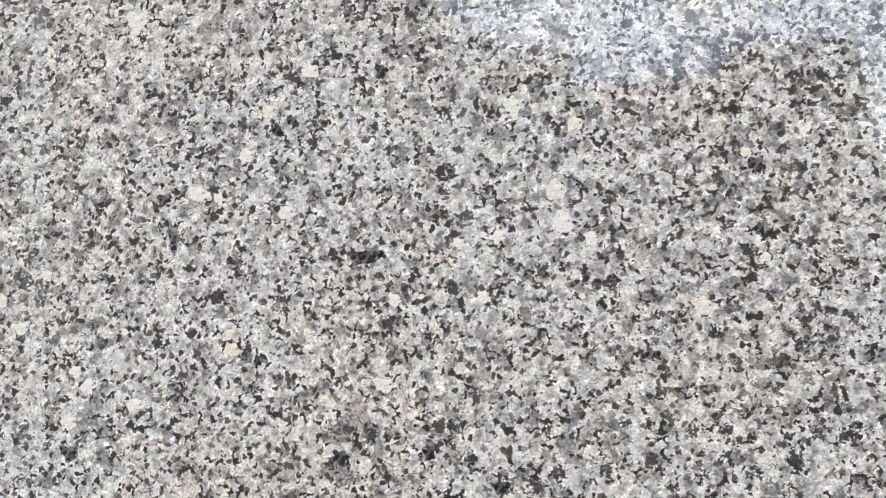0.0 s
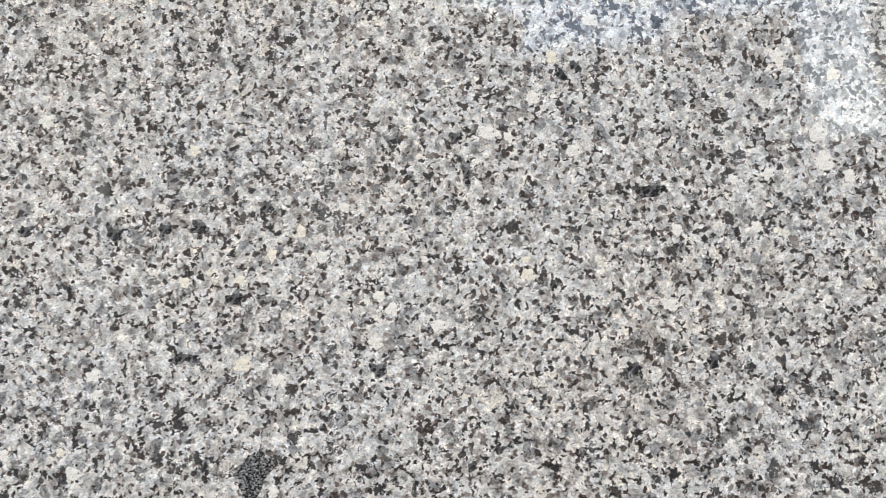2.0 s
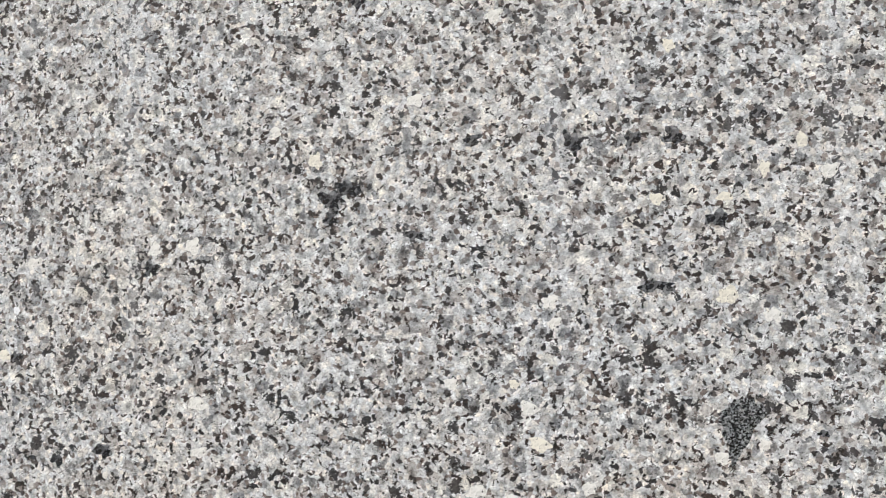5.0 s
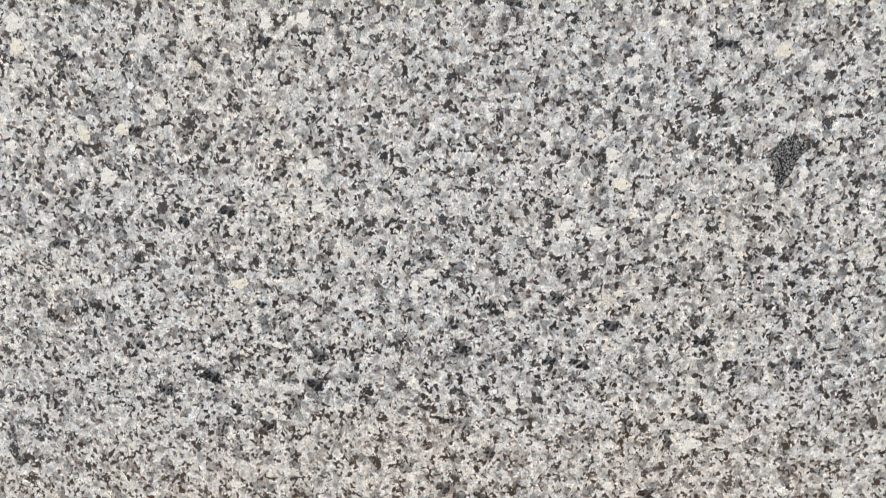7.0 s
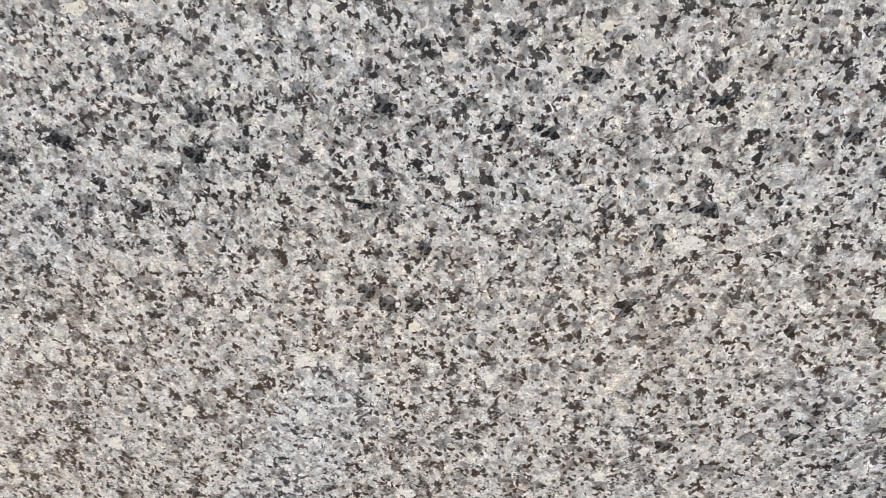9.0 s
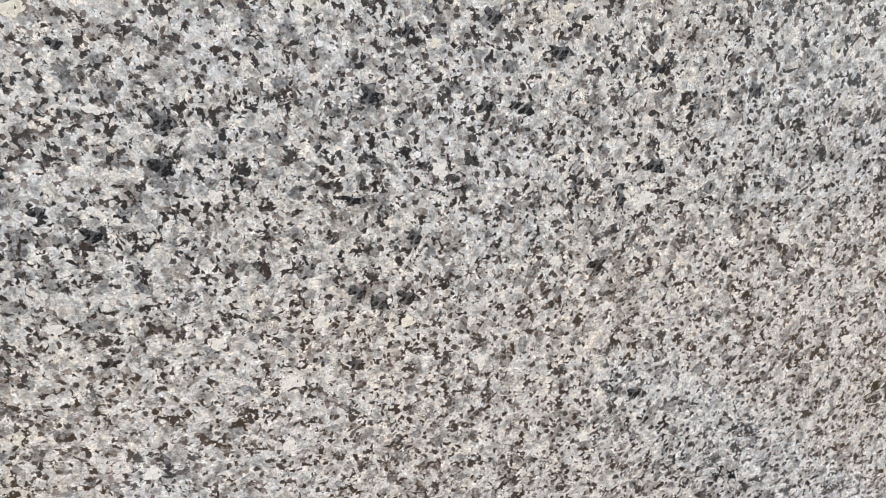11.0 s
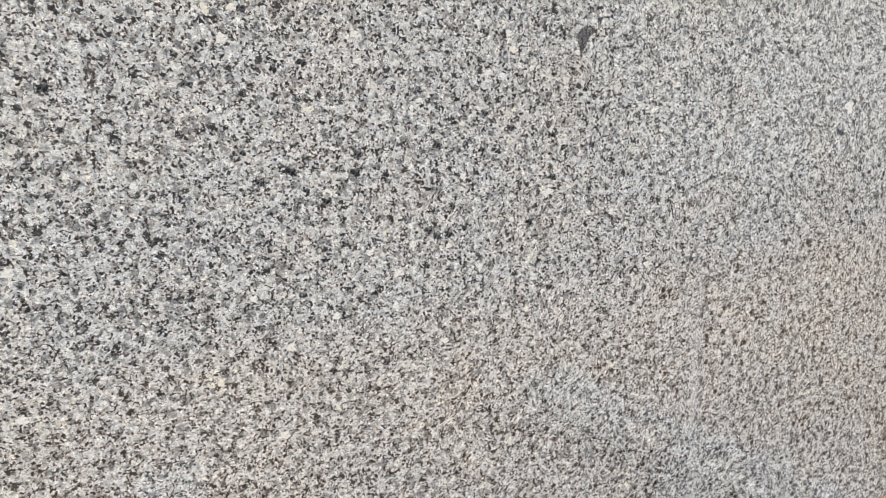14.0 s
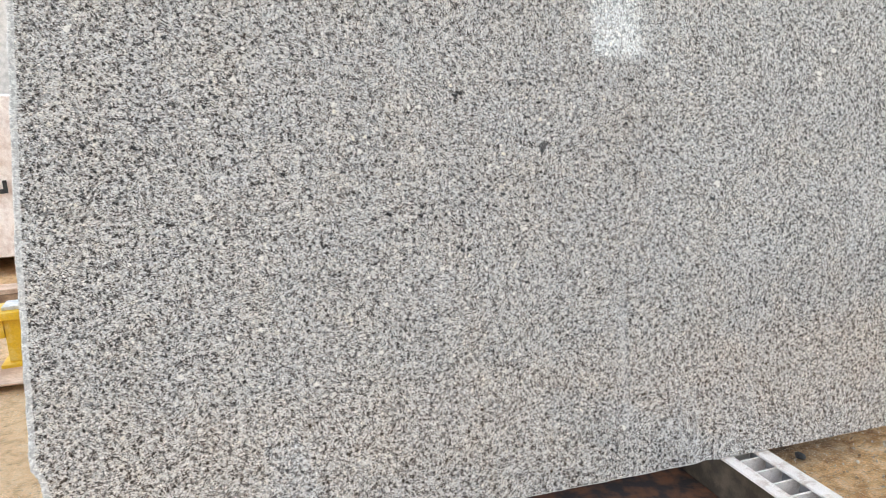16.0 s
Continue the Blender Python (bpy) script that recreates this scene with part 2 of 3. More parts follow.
def yard_floor():
    """Concrete under trodden stone dust: rust-brown stains, crumbs, splinters, and a damp strip with the slab's shade
    painted in.
    """
    g = Mat("dusty_concrete")
    big = g.noise(0.45, 4, 0.6)
    mid = g.noise(0.055, 6, 0.68, warp=0.4)
    col = g.ramp(mid, [(0.30, (0.22, 0.090, 0.028)), (0.42, (0.58, 0.30, 0.105)), (0.54, (0.82, 0.50, 0.22)), (0.70, (0.90, 0.69, 0.42))])
    col = g.mix(g.span(big, 0.50, 0.75, 0.0, 0.30), col, (0.28, 0.13, 0.045))
    # pale sand drifts beyond the slab's end
    where = g.t.nodes.new("ShaderNodeSeparateXYZ")
    g.put(where.inputs[0], g.vmath("ADD", g.co, g.vmath("SCALE", g.noise(1.3, 4, 0.6, color=True), 1.6)))
    sand = g.math("MULTIPLY", g.span(where.outputs[0], 0.2, -0.5), g.span(mid, 0.30, 0.60, 0.35, 0.85))
    sand = g.math("MULTIPLY", sand, g.span(where.outputs[1], 0.45, 0.95))
    col = g.mix(sand, col, (0.86, 0.58, 0.32))
    # unseen floor out in the yard, darkened to cut light bounced onto the slab
    bounce_cut = g.span(where.outputs[1], -0.5, -2.6)
    col = g.mix(bounce_cut, col, g.ramp(mid, [(0.35, (0.075, 0.066, 0.056)), (0.65, (0.15, 0.135, 0.115))]))
    # a damp, oily strip where water runs off, darkened further for the slab's shade
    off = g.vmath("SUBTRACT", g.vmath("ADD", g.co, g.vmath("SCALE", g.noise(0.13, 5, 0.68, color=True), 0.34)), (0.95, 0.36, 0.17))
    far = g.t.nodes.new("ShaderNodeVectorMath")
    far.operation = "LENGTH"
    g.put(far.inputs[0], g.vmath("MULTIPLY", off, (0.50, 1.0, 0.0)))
    damp_shade = g.span(far.outputs["Value"], 0.10, 0.29, 0.92, 0.0)
    col = g.mix(damp_shade, col, g.ramp(mid, [(0.36, (0.034, 0.013, 0.004)), (0.62, (0.17, 0.072, 0.022))]))
    # pale crumbs, and splinters lying one way
    speck = g.noise(0.0045, 2, 0.5)
    col = g.mix(g.span(speck, 0.63, 0.67, 0.0, 0.75), col, (0.84, 0.70, 0.50))
    lie = g.t.nodes.new("ShaderNodeMapping")
    g.put(lie.inputs["Vector"], g.vmath("ADD", g.co, g.vmath("SCALE", g.noise(0.08, 2, color=True), 0.03)))
    lie.inputs["Rotation"].default_value[2] = 0.5
    lie.inputs["Scale"].default_value = (0.22, 1.0, 1.0)
    chipwood = g.noise(0.0065, 3, 0.6, lie.outputs[0])
    col = g.mix(g.span(chipwood, 0.62, 0.67, 0.0, 0.6), col, (0.80, 0.62, 0.40))
    col = g.mix(g.span(chipwood, 0.38, 0.33, 0.0, 0.6), col, (0.12, 0.06, 0.025))
    fine = g.noise(0.004, 5, 0.72)
    col = g.mix(1.0, col, g.ramp(fine, [(0.28, (0.50, 0.50, 0.50)), (0.72, (1.42, 1.42, 1.42))]), "MULTIPLY")
    g.bump(g.math("ADD", mid, g.math("MULTIPLY", fine, 0.9)), 1.0, 0.014)
    return g.done(col, g.math("SUBTRACT", g.span(mid, 0.4, 0.7, 0.80, 0.50), g.math("MULTIPLY", damp_shade, 0.28)))


GRANITE = granite("polished_granite")
GRANITE_RAW = granite("sawn_granite", False, 0.45)
CREAM = crystal("cream_feldspar", (0.62, 0.60, 0.55), (0.88, 0.86, 0.81), middle=0.40)
YELLOW = crystal("yellow_feldspar", (0.63, 0.59, 0.50), (0.88, 0.84, 0.73), middle=0.40)
DARK = crystal("mica_and_quartz", (0.008, 0.009, 0.012), (0.30, 0.30, 0.305), 0.0020, middle=0.63)
INCLUSION = crystal("black_inclusion", (0.006, 0.006, 0.007), (0.46, 0.47, 0.47), 0.0008, middle=0.68)
CHALK = dusty("chalk_trace", (0.52, 0.53, 0.54), (0.74, 0.75, 0.76), 0.01)
GLINT = crystal("painted_glint", (0.85, 0.86, 0.87), (0.92, 0.92, 0.92))
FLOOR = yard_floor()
STEEL_WHITE = dusty("limewashed_steel", (0.60, 0.49, 0.43), (0.92, 0.86, 0.82), 0.03, (0.28, 0.48), 0.7)
# dusty web on the beam's left, the shade under the slab put into its colour
STEEL_SHADED = dusty("shaded_dusty_web", (0.034, 0.023, 0.015), (0.085, 0.062, 0.042), 0.06)
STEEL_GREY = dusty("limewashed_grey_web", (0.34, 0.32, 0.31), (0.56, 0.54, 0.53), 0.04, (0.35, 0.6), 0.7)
# rust, its dark tone lowered further to hold the shade under the slab
RUST = dusty("rusty_steel", (0.012, 0.006, 0.004), (0.10, 0.034, 0.010), 0.05)
YELLOW_PAINT = dusty("yellow_paint", (0.72, 0.44, 0.02), (0.76, 0.56, 0.16), 0.05, (0.48, 0.7), 0.45, 0.0006)
GREY_CAP = dusty("grey_steel", (0.30, 0.31, 0.32), (0.55, 0.54, 0.52), 0.03)
CAP_PAINT = dusty("worn_white_paint", (0.52, 0.50, 0.47), (0.74, 0.71, 0.67), 0.03)
MARBLE = dusty("rough_pink_stone", (0.68, 0.56, 0.51), (0.88, 0.80, 0.76), 0.06, (0.36, 0.58), 0.8, 0.004)
TIMBER = dusty("old_timber", (0.20, 0.11, 0.06), (0.42, 0.28, 0.18), 0.08)
BOARD = dusty("dusty_board", (0.44, 0.29, 0.20), (0.64, 0.46, 0.34), 0.15)
GRIT = dusty("stone_crumbs", (0.30, 0.20, 0.11), (0.80, 0.70, 0.55), 0.03)
PAINT_MARK = dusty("black_paint", (0.02, 0.02, 0.022), (0.05, 0.05, 0.05), 0.02)
SHEET = dusty("roof_sheet", (0.20, 0.21, 0.22), (0.32, 0.31, 0.29), 0.5, (0.4, 0.65), 0.6, 0.002)
RENDERED = dusty("cement_render", (0.22, 0.205, 0.19), (0.29, 0.27, 0.245), 0.6, (0.35, 0.65), 0.85, 0.004)
LIMEWASH = dusty("limewashed_wall", (0.50, 0.49, 0.46), (0.66, 0.65, 0.62), 0.6, (0.35, 0.65), 0.85, 0.004)
GREY_STONE = dusty("rough_grey_stone", (0.40, 0.39, 0.37), (0.56, 0.54, 0.52), 0.04, (0.36, 0.60), 0.8, 0.004)


# ---- builders ----
def mesh_of(name, bm, material, smooth=False):
    me = bpy.data.meshes.new(name)
    bmesh.ops.recalc_face_normals(bm, faces=bm.faces)
    bm.to_mesh(me)
    bm.free()
    me.materials.append(material)
    for f in me.polygons:
        f.use_smooth = smooth
    return me


def part(name, bm, material, parent, label="", smooth=False):
    ob = new(name, mesh_of(name, bm, material, smooth))
    ob.parent = parent
    return tagged(ob, label)


def thing(name, label, category, m=None, kind="", group=""):
    ob = new(name)
    ob.empty_display_size = 0.1
    ob.matrix_world = m or Matrix()
    return tagged(ob, label, category, group, kind)


def box(bm, lo, hi, bevel=0.0, m=None):
    """A box from corner to corner, its edges bevelled."""
    made = bmesh.ops.create_cube(bm, size=1.0)["verts"]
    lo, hi = Vector(lo), Vector(hi)
    for v in made:
        v.co = Vector([(lo[i] + hi[i]) / 2 + v.co[i] * (hi[i] - lo[i]) for i in range(3)])
    if bevel:
        edges = list({e for v in made for e in v.link_edges})
        made = list({v for f in bmesh.ops.bevel(bm, geom=edges, offset=bevel, segments=2, profile=0.6, affect="EDGES")["faces"] for v in f.verts}
                    | {v for v in made if v.is_valid})
    if m:
        bmesh.ops.transform(bm, matrix=m, verts=made)
    return made


def boxed(lo, hi, bevel=0.0, m=None):
    bm = bmesh.new()
    box(bm, lo, hi, bevel, m)
    return bm


def structure(name, bm, material, label, category):
    ob = new(name, mesh_of(name, bm, material))
    return tagged(ob, label, category, kind="structure")


# ---- setting: yard floor, added unseen roof with posts and wall, buildings across the yard ----
def ground():
    bm = bmesh.new()
    bmesh.ops.create_grid(bm, x_segments=90, y_segments=90, size=3.0)
    for v in bm.verts:
        v.co.z = 0.006 * (noise.noise(v.co * 1.7) + 0.5 * noise.noise(v.co * 6)) - 0.006
        v.co.z *= max(0.0, 1 - max(abs(v.co.x), abs(v.co.y)) / 3.0)
    # the sheet goes on to the horizon
    rim = [e for e in bm.edges if e.is_boundary]
    out = bmesh.ops.extrude_edge_only(bm, edges=rim)["geom"]
    for v in out:
        if isinstance(v, bmesh.types.BMVert):
            v.co *= 300
            v.co.z = 0
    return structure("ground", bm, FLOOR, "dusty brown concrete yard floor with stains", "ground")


ground()


# unseen roof, added to hold back sky light from the slab
def shade_roof():
    bm = bmesh.new()
    n, x0, x1 = 100, -2.6, 12.0
    rows = []
    for k in range(n + 1):
        x = x0 + (x1 - x0) * k / n
        z = 0.03 * math.cos(k * math.pi)
        rows.append([bm.verts.new((x, y, 5.0 + z + 0.06 * (y + 4.5))) for y in (-2.7, 3.3)])
    for p, q in zip(rows, rows[1:]):
        bm.faces.new((p[0], q[0], q[1], p[1]))
    bmesh.ops.solidify(bm, geom=list(bm.faces), thickness=0.004)
    return structure("roof", bm, SHEET, "grey corrugated metal roof, added out of view to shade the slab", "roof")


shade_roof()


def shed_post(x, y):
    """A square steel column on a foot plate, up to the added roof."""
    p = thing("shed_post", "grey painted square steel column carrying the added unseen roof", "column", pose(x, y, 0), group="shed posts")
    part("foot_plate", boxed((-0.12, -0.12, 0), (0.12, 0.12, 0.015), 0.002), GREY_CAP, p)
    part("shaft", boxed((-0.05, -0.05, 0.015), (0.05, 0.05, 4.955 + 0.06 * (y + 4.5)), 0.006), GREY_CAP, p)


for post_x in (-2.45, 5.7, 11.7):
    for post_y in (-2.6, 3.15):
        shed_post(post_x, post_y)
# unseen wall, added to close the east side under the roof
structure("wall_east", boxed((12, -2.6, 0), (12.2, 3.2, 5.0)), RENDERED, "grey cement-rendered wall, added out of view beside the roof", "wall")


def yard_building(x0, x1, h, material, label):
    b = thing("yard_building", label, "building", pose((x0 + x1) / 2, -9.3, 0))
    w = (x1 - x0) / 2
    part("wall", boxed((-w, -0.3, 0), (w, 0.3, h)), material, b)
    part("roof", boxed((-w, -0.34, h), (w, 0.34, h + 0.12), 0.02), SHEET, b, "flat roof slab")
    return b


for x0, x1, h in ((1.54, 3.8, 5.68), (3.84, 5.6, 6.05)):
    yard_building(x0, x1, h, RENDERED, "plain grey rendered building across the yard")
yard_building(7.05, 15, 6.2, LIMEWASH, "long limewashed building across the yard")


def gabled_building():
    """The gable end of a larger building, its roof falling to one side."""
    b = thing("yard_building", "grey rendered building with a sloping roof across the yard", "building", pose(0, -9.3, 0))
    line = [(-15, 6.0), (-7.5, 9.6), (-2.6, 9.4), (-0.5, 7.4), (0.4, 6.55), (1.5, 6.25)]
    for name, lift, over, mat in (("wall", 0.0, 0.30, RENDERED), ("roof", 0.12, 0.36, SHEET)):
        bm = bmesh.new()
        low = [(x, z) for x, z in line] if lift else [(line[0][0], 0.0), (line[-1][0], 0.0)]
        ring = [(x, z + lift) for x, z in line] + low[::-1]
        front, back = ([bm.verts.new((x, y, z)) for x, z in ring] for y in (-over, over))
        bm.faces.new(front)
        bm.faces.new(back[::-1])
        for i in range(len(ring)):
            j = (i + 1) % len(ring)
            bm.faces.new((front[i], back[i], back[j], front[j]))
        part(name, bm, mat, b)


gabled_building()
structure("wall_yard", boxed((5.66, -9.5, 0), (6.99, -9.3, 4.15)), RENDERED, "low rendered yard wall between two buildings", "wall")


# ---- the granite slab ----
def slab_outline():
    """The outline of the face, with rough sawn sides and a broken lower corner."""
    r = random.Random(5)
    pts = []
    left = lambda z: -1.111 + (0.087 if z > -0.133 else 0.060) * (z + 0.133)
    low = lambda x: -0.848 - 0.024 * x
    pts += [(-1.1365, -0.570), (-1.133, -0.574), (-1.126, -0.588), (-1.123, -0.601), (-1.121, -0.627), (-1.122, -0.70), (-1.119, -0.78), (-1.113, low(-1.11))]
    x = -1.08
    while x < 1.80:
        broken = 0.0035 if 0.405 < x < 0.445 else 0.0
        pts.append((x, low(x) + broken + r.uniform(-0.0008, 0.0008)))
        x += r.uniform(0.012, 0.03)
    pts += [(1.82, -0.88), (1.84, 0.95), (-1.00, 0.95)]
    z = 0.93
    while z > -0.565:
        pts.append((left(z) + r.uniform(-0.0015, 0.0015), z))
        z -= r.uniform(0.025, 0.05)
    return pts


slab = thing("granite_slab", "large polished grey speckled granite slab leaning on a rack", "stone slab", SLAB)


def slab_body():
    pts = slab_outline()
    n = len(pts)
    cx, cz = 0.35, 0.05
    bm = bmesh.new()
    # rings: polished face, worn arris, sawn side, back
    rings = []
    for inset, y in ((0.013, 0.0), (0.003, 0.0006), (0.0, 0.0022), (0.0, 0.030)):
        ring = []
        for x, z in pts:
            d = Vector((cx - x, cz - z))
            side = abs(d.x) > 1.3 and z > -0.8
            k = inset * (1.0 if side else 0.25) / max(abs(d.x) if side else abs(d.y), 0.3)
            ring.append(bm.verts.new((x + d.x * k, y, z + d.y * k)))
        rings.append(ring)
    bm.faces.new(rings[0])
    back = bm.faces.new(rings[3][::-1])
    for p, q in zip(rings, rings[1:]):
        for i in range(n):
            j = (i + 1) % n
            f = bm.faces.new((p[i], q[i], q[j], p[j]))
            foot = pts[i][1] < -0.8 and pts[j][1] < -0.8 and pts[i][0] > 0.44
            f.material_index = 0 if foot and p is rings[0] else 1      # the arris beyond the break is still polished
    back.material_index = 1
    ob = part("stone", bm, GRANITE, slab)
    ob.data.materials.append(GRANITE_RAW)
    return ob


slab_body()


def chip(name, x, z, w, h, material, seed, jag=0.25):
    """One crystal in the polished face: a ragged lens, barely proud of it."""
    r = random.Random(seed)
    n = 18
    bm = bmesh.new()
    ph, tilt = r.uniform(0, 6), r.uniform(-0.3, 0.3)
    top, rim = [], []
    for k in range(n):
        a = 2 * math.pi * k / n
        s = 1 + jag * (0.35 * math.sin(2 * a + ph) + 0.4 * math.sin(3 * a + 2 * ph) + 0.4 * math.sin(5 * a - ph) + r.uniform(-0.6, 0.6))
        u, v = math.cos(a) * w * 0.52 * s, math.sin(a) * h * 0.52 * s
        u, v = u * math.cos(tilt) - v * math.sin(tilt), u * math.sin(tilt) + v * math.cos(tilt)
        top.append(bm.verts.new((u, -0.0002, v)))
        rim.append(bm.verts.new((u * 1.04, 0.001, v * 1.04)))
    bm.faces.new(top)
    for k in range(n):
        bm.faces.new((top[k], rim[k], rim[(k + 1) % n], top[(k + 1) % n]))
    ob = part(name, bm, material, slab)
    ob.location = (x, 0, z)
    return ob


# crystals that stand out of the grain, zone by zone: place along and up the face in metres, width and height in millimetres
for i, (x, z, w, h) in enumerate((
    (-0.775, -0.062, 15.1, 11.4), (-0.744, -0.359, 8.9, 9.5), (-0.574, -0.484, 10.8, 8.7), (-0.513, -0.494, 9.9, 7.6),
    (-0.51, 0.22, 10.6, 10.5), (-0.499, 0.036, 7, 6.6), (-0.483, 0.113, 12.8, 9), (-0.439, -0.265, 9.2, 6.6),
    (-0.436, 0.012, 10.8, 8.9), (-0.405, -0.329, 9.5, 9.3), (-0.399, 0.097, 9.6, 6.2), (-0.349, -0.303, 9.7, 6.9),
    (-0.323, 0, 3.8, 3.7), (-0.319, 0.101, 7.2, 8.1), (-0.302, -0.234, 6.8, 7.4), (-0.296, -0.017, 10.7, 5.7),
    (-0.296, 0.011, 11.5, 7), (-0.295, 0.102, 9.4, 8.4), (-0.289, -0.156, 6.8, 6.2), (-0.276, -0.303, 8.6, 7.6),
    (-0.269, -0.264, 12.3, 8.6), (-0.249, -0.266, 4.7, 5.4),
)):
    chip("feldspar_crystal", x, z, w / 1000, h / 1000, CREAM, 9900 + i, 0.30)
for i, (x, z, w, h) in enumerate((
    (-0.241, 0.164, 6.9, 5.7), (-0.237, -0.072, 5.3, 6.1), (-0.216, -0.361, 10.9, 6.5), (-0.177, -0.158, 7.6, 8.9),
    (-0.166, -0.247, 4.4, 5.8), (-0.159, 0.175, 8.9, 6.7), (-0.147, 0.02, 7.4, 5.9), (-0.136, -0.038, 10.1, 7.3),
    (-0.117, -0.042, 9.3, 6.6), (-0.114, -0.219, 5.9, 5.4), (-0.114, 0.217, 8.5, 7.2), (-0.106, 0.006, 9.4, 6.9),
    (-0.092, 0.062, 8.7, 6.9), (-0.09, 0.051, 6.4, 5.8), (-0.083, -0.253, 4.2, 5.7), (-0.077, -0.036, 6.3, 7.2),
    (-0.073, -0.322, 5.7, 5.8), (-0.058, -0.19, 12, 8.6), (-0.01, -0.02, 6.8, 6), (0.01, -0.014, 5.6, 5.9),
    (0.018, 0.051, 7.7, 7), (0.048, 0.122, 8.1, 7.5),
)):
    chip("feldspar_crystal", x, z, w / 1000, h / 1000, CREAM, 9922 + i, 0.30)
for i, (x, z, w, h) in enumerate((
    (0.063, 0.15, 6.9, 5.9), (0.076, 0.069, 8.5, 7.2), (0.08, 0.096, 5.7, 6.3), (0.087, 0.088, 7.8, 6.1),
    (0.114, 0.076, 9.6, 6.6), (0.117, 0.295, 12.5, 12.5), (0.152, 0.189, 13.8, 7.1), (0.164, 0.185, 5.2, 6.4),
    (0.18, -0.719, 14.6, 11.7), (0.181, 0.208, 7.8, 7.8), (0.202, 0.174, 8.9, 6.9), (0.219, 0.253, 9.1, 8.6),
    (0.251, 0.078, 11.9, 6.9), (0.259, 0.122, 6.6, 6.6), (0.295, 0.149, 5.4, 5.4), (0.306, 0.12, 6.5, 5.3),
    (0.316, 0.151, 6.5, 7.2), (0.329, 0.221, 8.4, 11.3), (0.35, 0.156, 9.9, 11.9), (0.364, 0.146, 6.9, 7.1),
    (0.449, 0.129, 5.4, 4.5), (0.487, -0.123, 15.7, 17.4),
)):
    chip("feldspar_crystal", x, z, w / 1000, h / 1000, CREAM, 9944 + i, 0.30)
for i, (x, z, w, h) in enumerate((
    (0.491, 0.149, 4.8, 5.1), (0.825, 0.148, 19.2, 11.9), (0.875, 0.207, 19.4, 11.9),
)):
    chip("feldspar_crystal", x, z, w / 1000, h / 1000, CREAM, 9966 + i, 0.30)
for i, (x, z, w, h) in enumerate((
    (-0.486, -0.354, 8.5, 7.9), (-0.484, 0.099, 7.6, 9.8), (-0.448, 0.04, 7.7, 10.9), (-0.422, 0.042, 7.6, 7.2),
    (-0.356, -0.065, 13.2, 6.2), (-0.218, 0.146, 6.7, 9.4), (-0.202, -0.24, 7, 7.3), (-0.174, -0.095, 5.3, 4.6),
    (-0.113, 0.019, 5.3, 4.7), (-0.104, -0.084, 6.9, 3.9), (-0.101, -0.013, 11.1, 6.9), (-0.035, 0.113, 7.7, 6.2),
    (-0.025, 0.192, 6.6, 6.3), (-0.003, 0.062, 10.5, 7.7), (-0.002, 0.112, 6.8, 5.5), (0.018, 0.125, 4.6, 7.7),
    (0.036, 0.138, 5.6, 7.6), (0.168, 0.111, 5.1, 4.2), (0.169, 0.102, 7.5, 7.8), (0.194, 0.232, 7.8, 7.2),
    (0.361, 0.208, 7.1, 8), (0.416, 0.107, 12.1, 6.8),
)):
    chip("feldspar_crystal", x, z, w / 1000, h / 1000, YELLOW, 12100 + i, 0.30)
for i, (x, z, w, h) in enumerate((
    (0.446, 0.184, 5, 5.3),
)):
    chip("feldspar_crystal", x, z, w / 1000, h / 1000, YELLOW, 12122 + i, 0.30)
for i, (x, z, w, h) in enumerate((
    (-0.974, 0.051, 9.8, 12.9), (-0.964, 0.096, 7.8, 8.6), (-0.927, -0.062, 10.1, 8.8), (-0.887, -0.611, 10.7, 10.7),
    (-0.745, 0.118, 7.5, 9), (-0.727, 0.168, 8.6, 8.9), (-0.476, -0.031, 11.1, 8.5), (-0.457, 0.078, 5.3, 5.6),
    (-0.449, 0.09, 7.5, 4.2), (-0.43, -0.105, 5.6, 6.5), (-0.416, -0.138, 11.4, 6.6), (-0.414, 0.041, 6.1, 6.5),
    (-0.388, -0.021, 6.9, 8.3), (-0.367, -0.153, 6.4, 6.6), (-0.357, -0.016, 9.2, 8.2), (-0.322, 0.09, 8, 9.6),
    (-0.31, -0.139, 11.1, 9), (-0.306, -0.118, 10.1, 12.8), (-0.227, -0.218, 9.5, 8.4), (-0.224, -0.167, 14.7, 3.3),
    (-0.211, 0.113, 8, 8.1), (-0.21, 0.123, 13.4, 11.2),
)):
    chip("mica_patch", x, z, w / 1000, h / 1000, DARK, 10000 + i, 0.45)
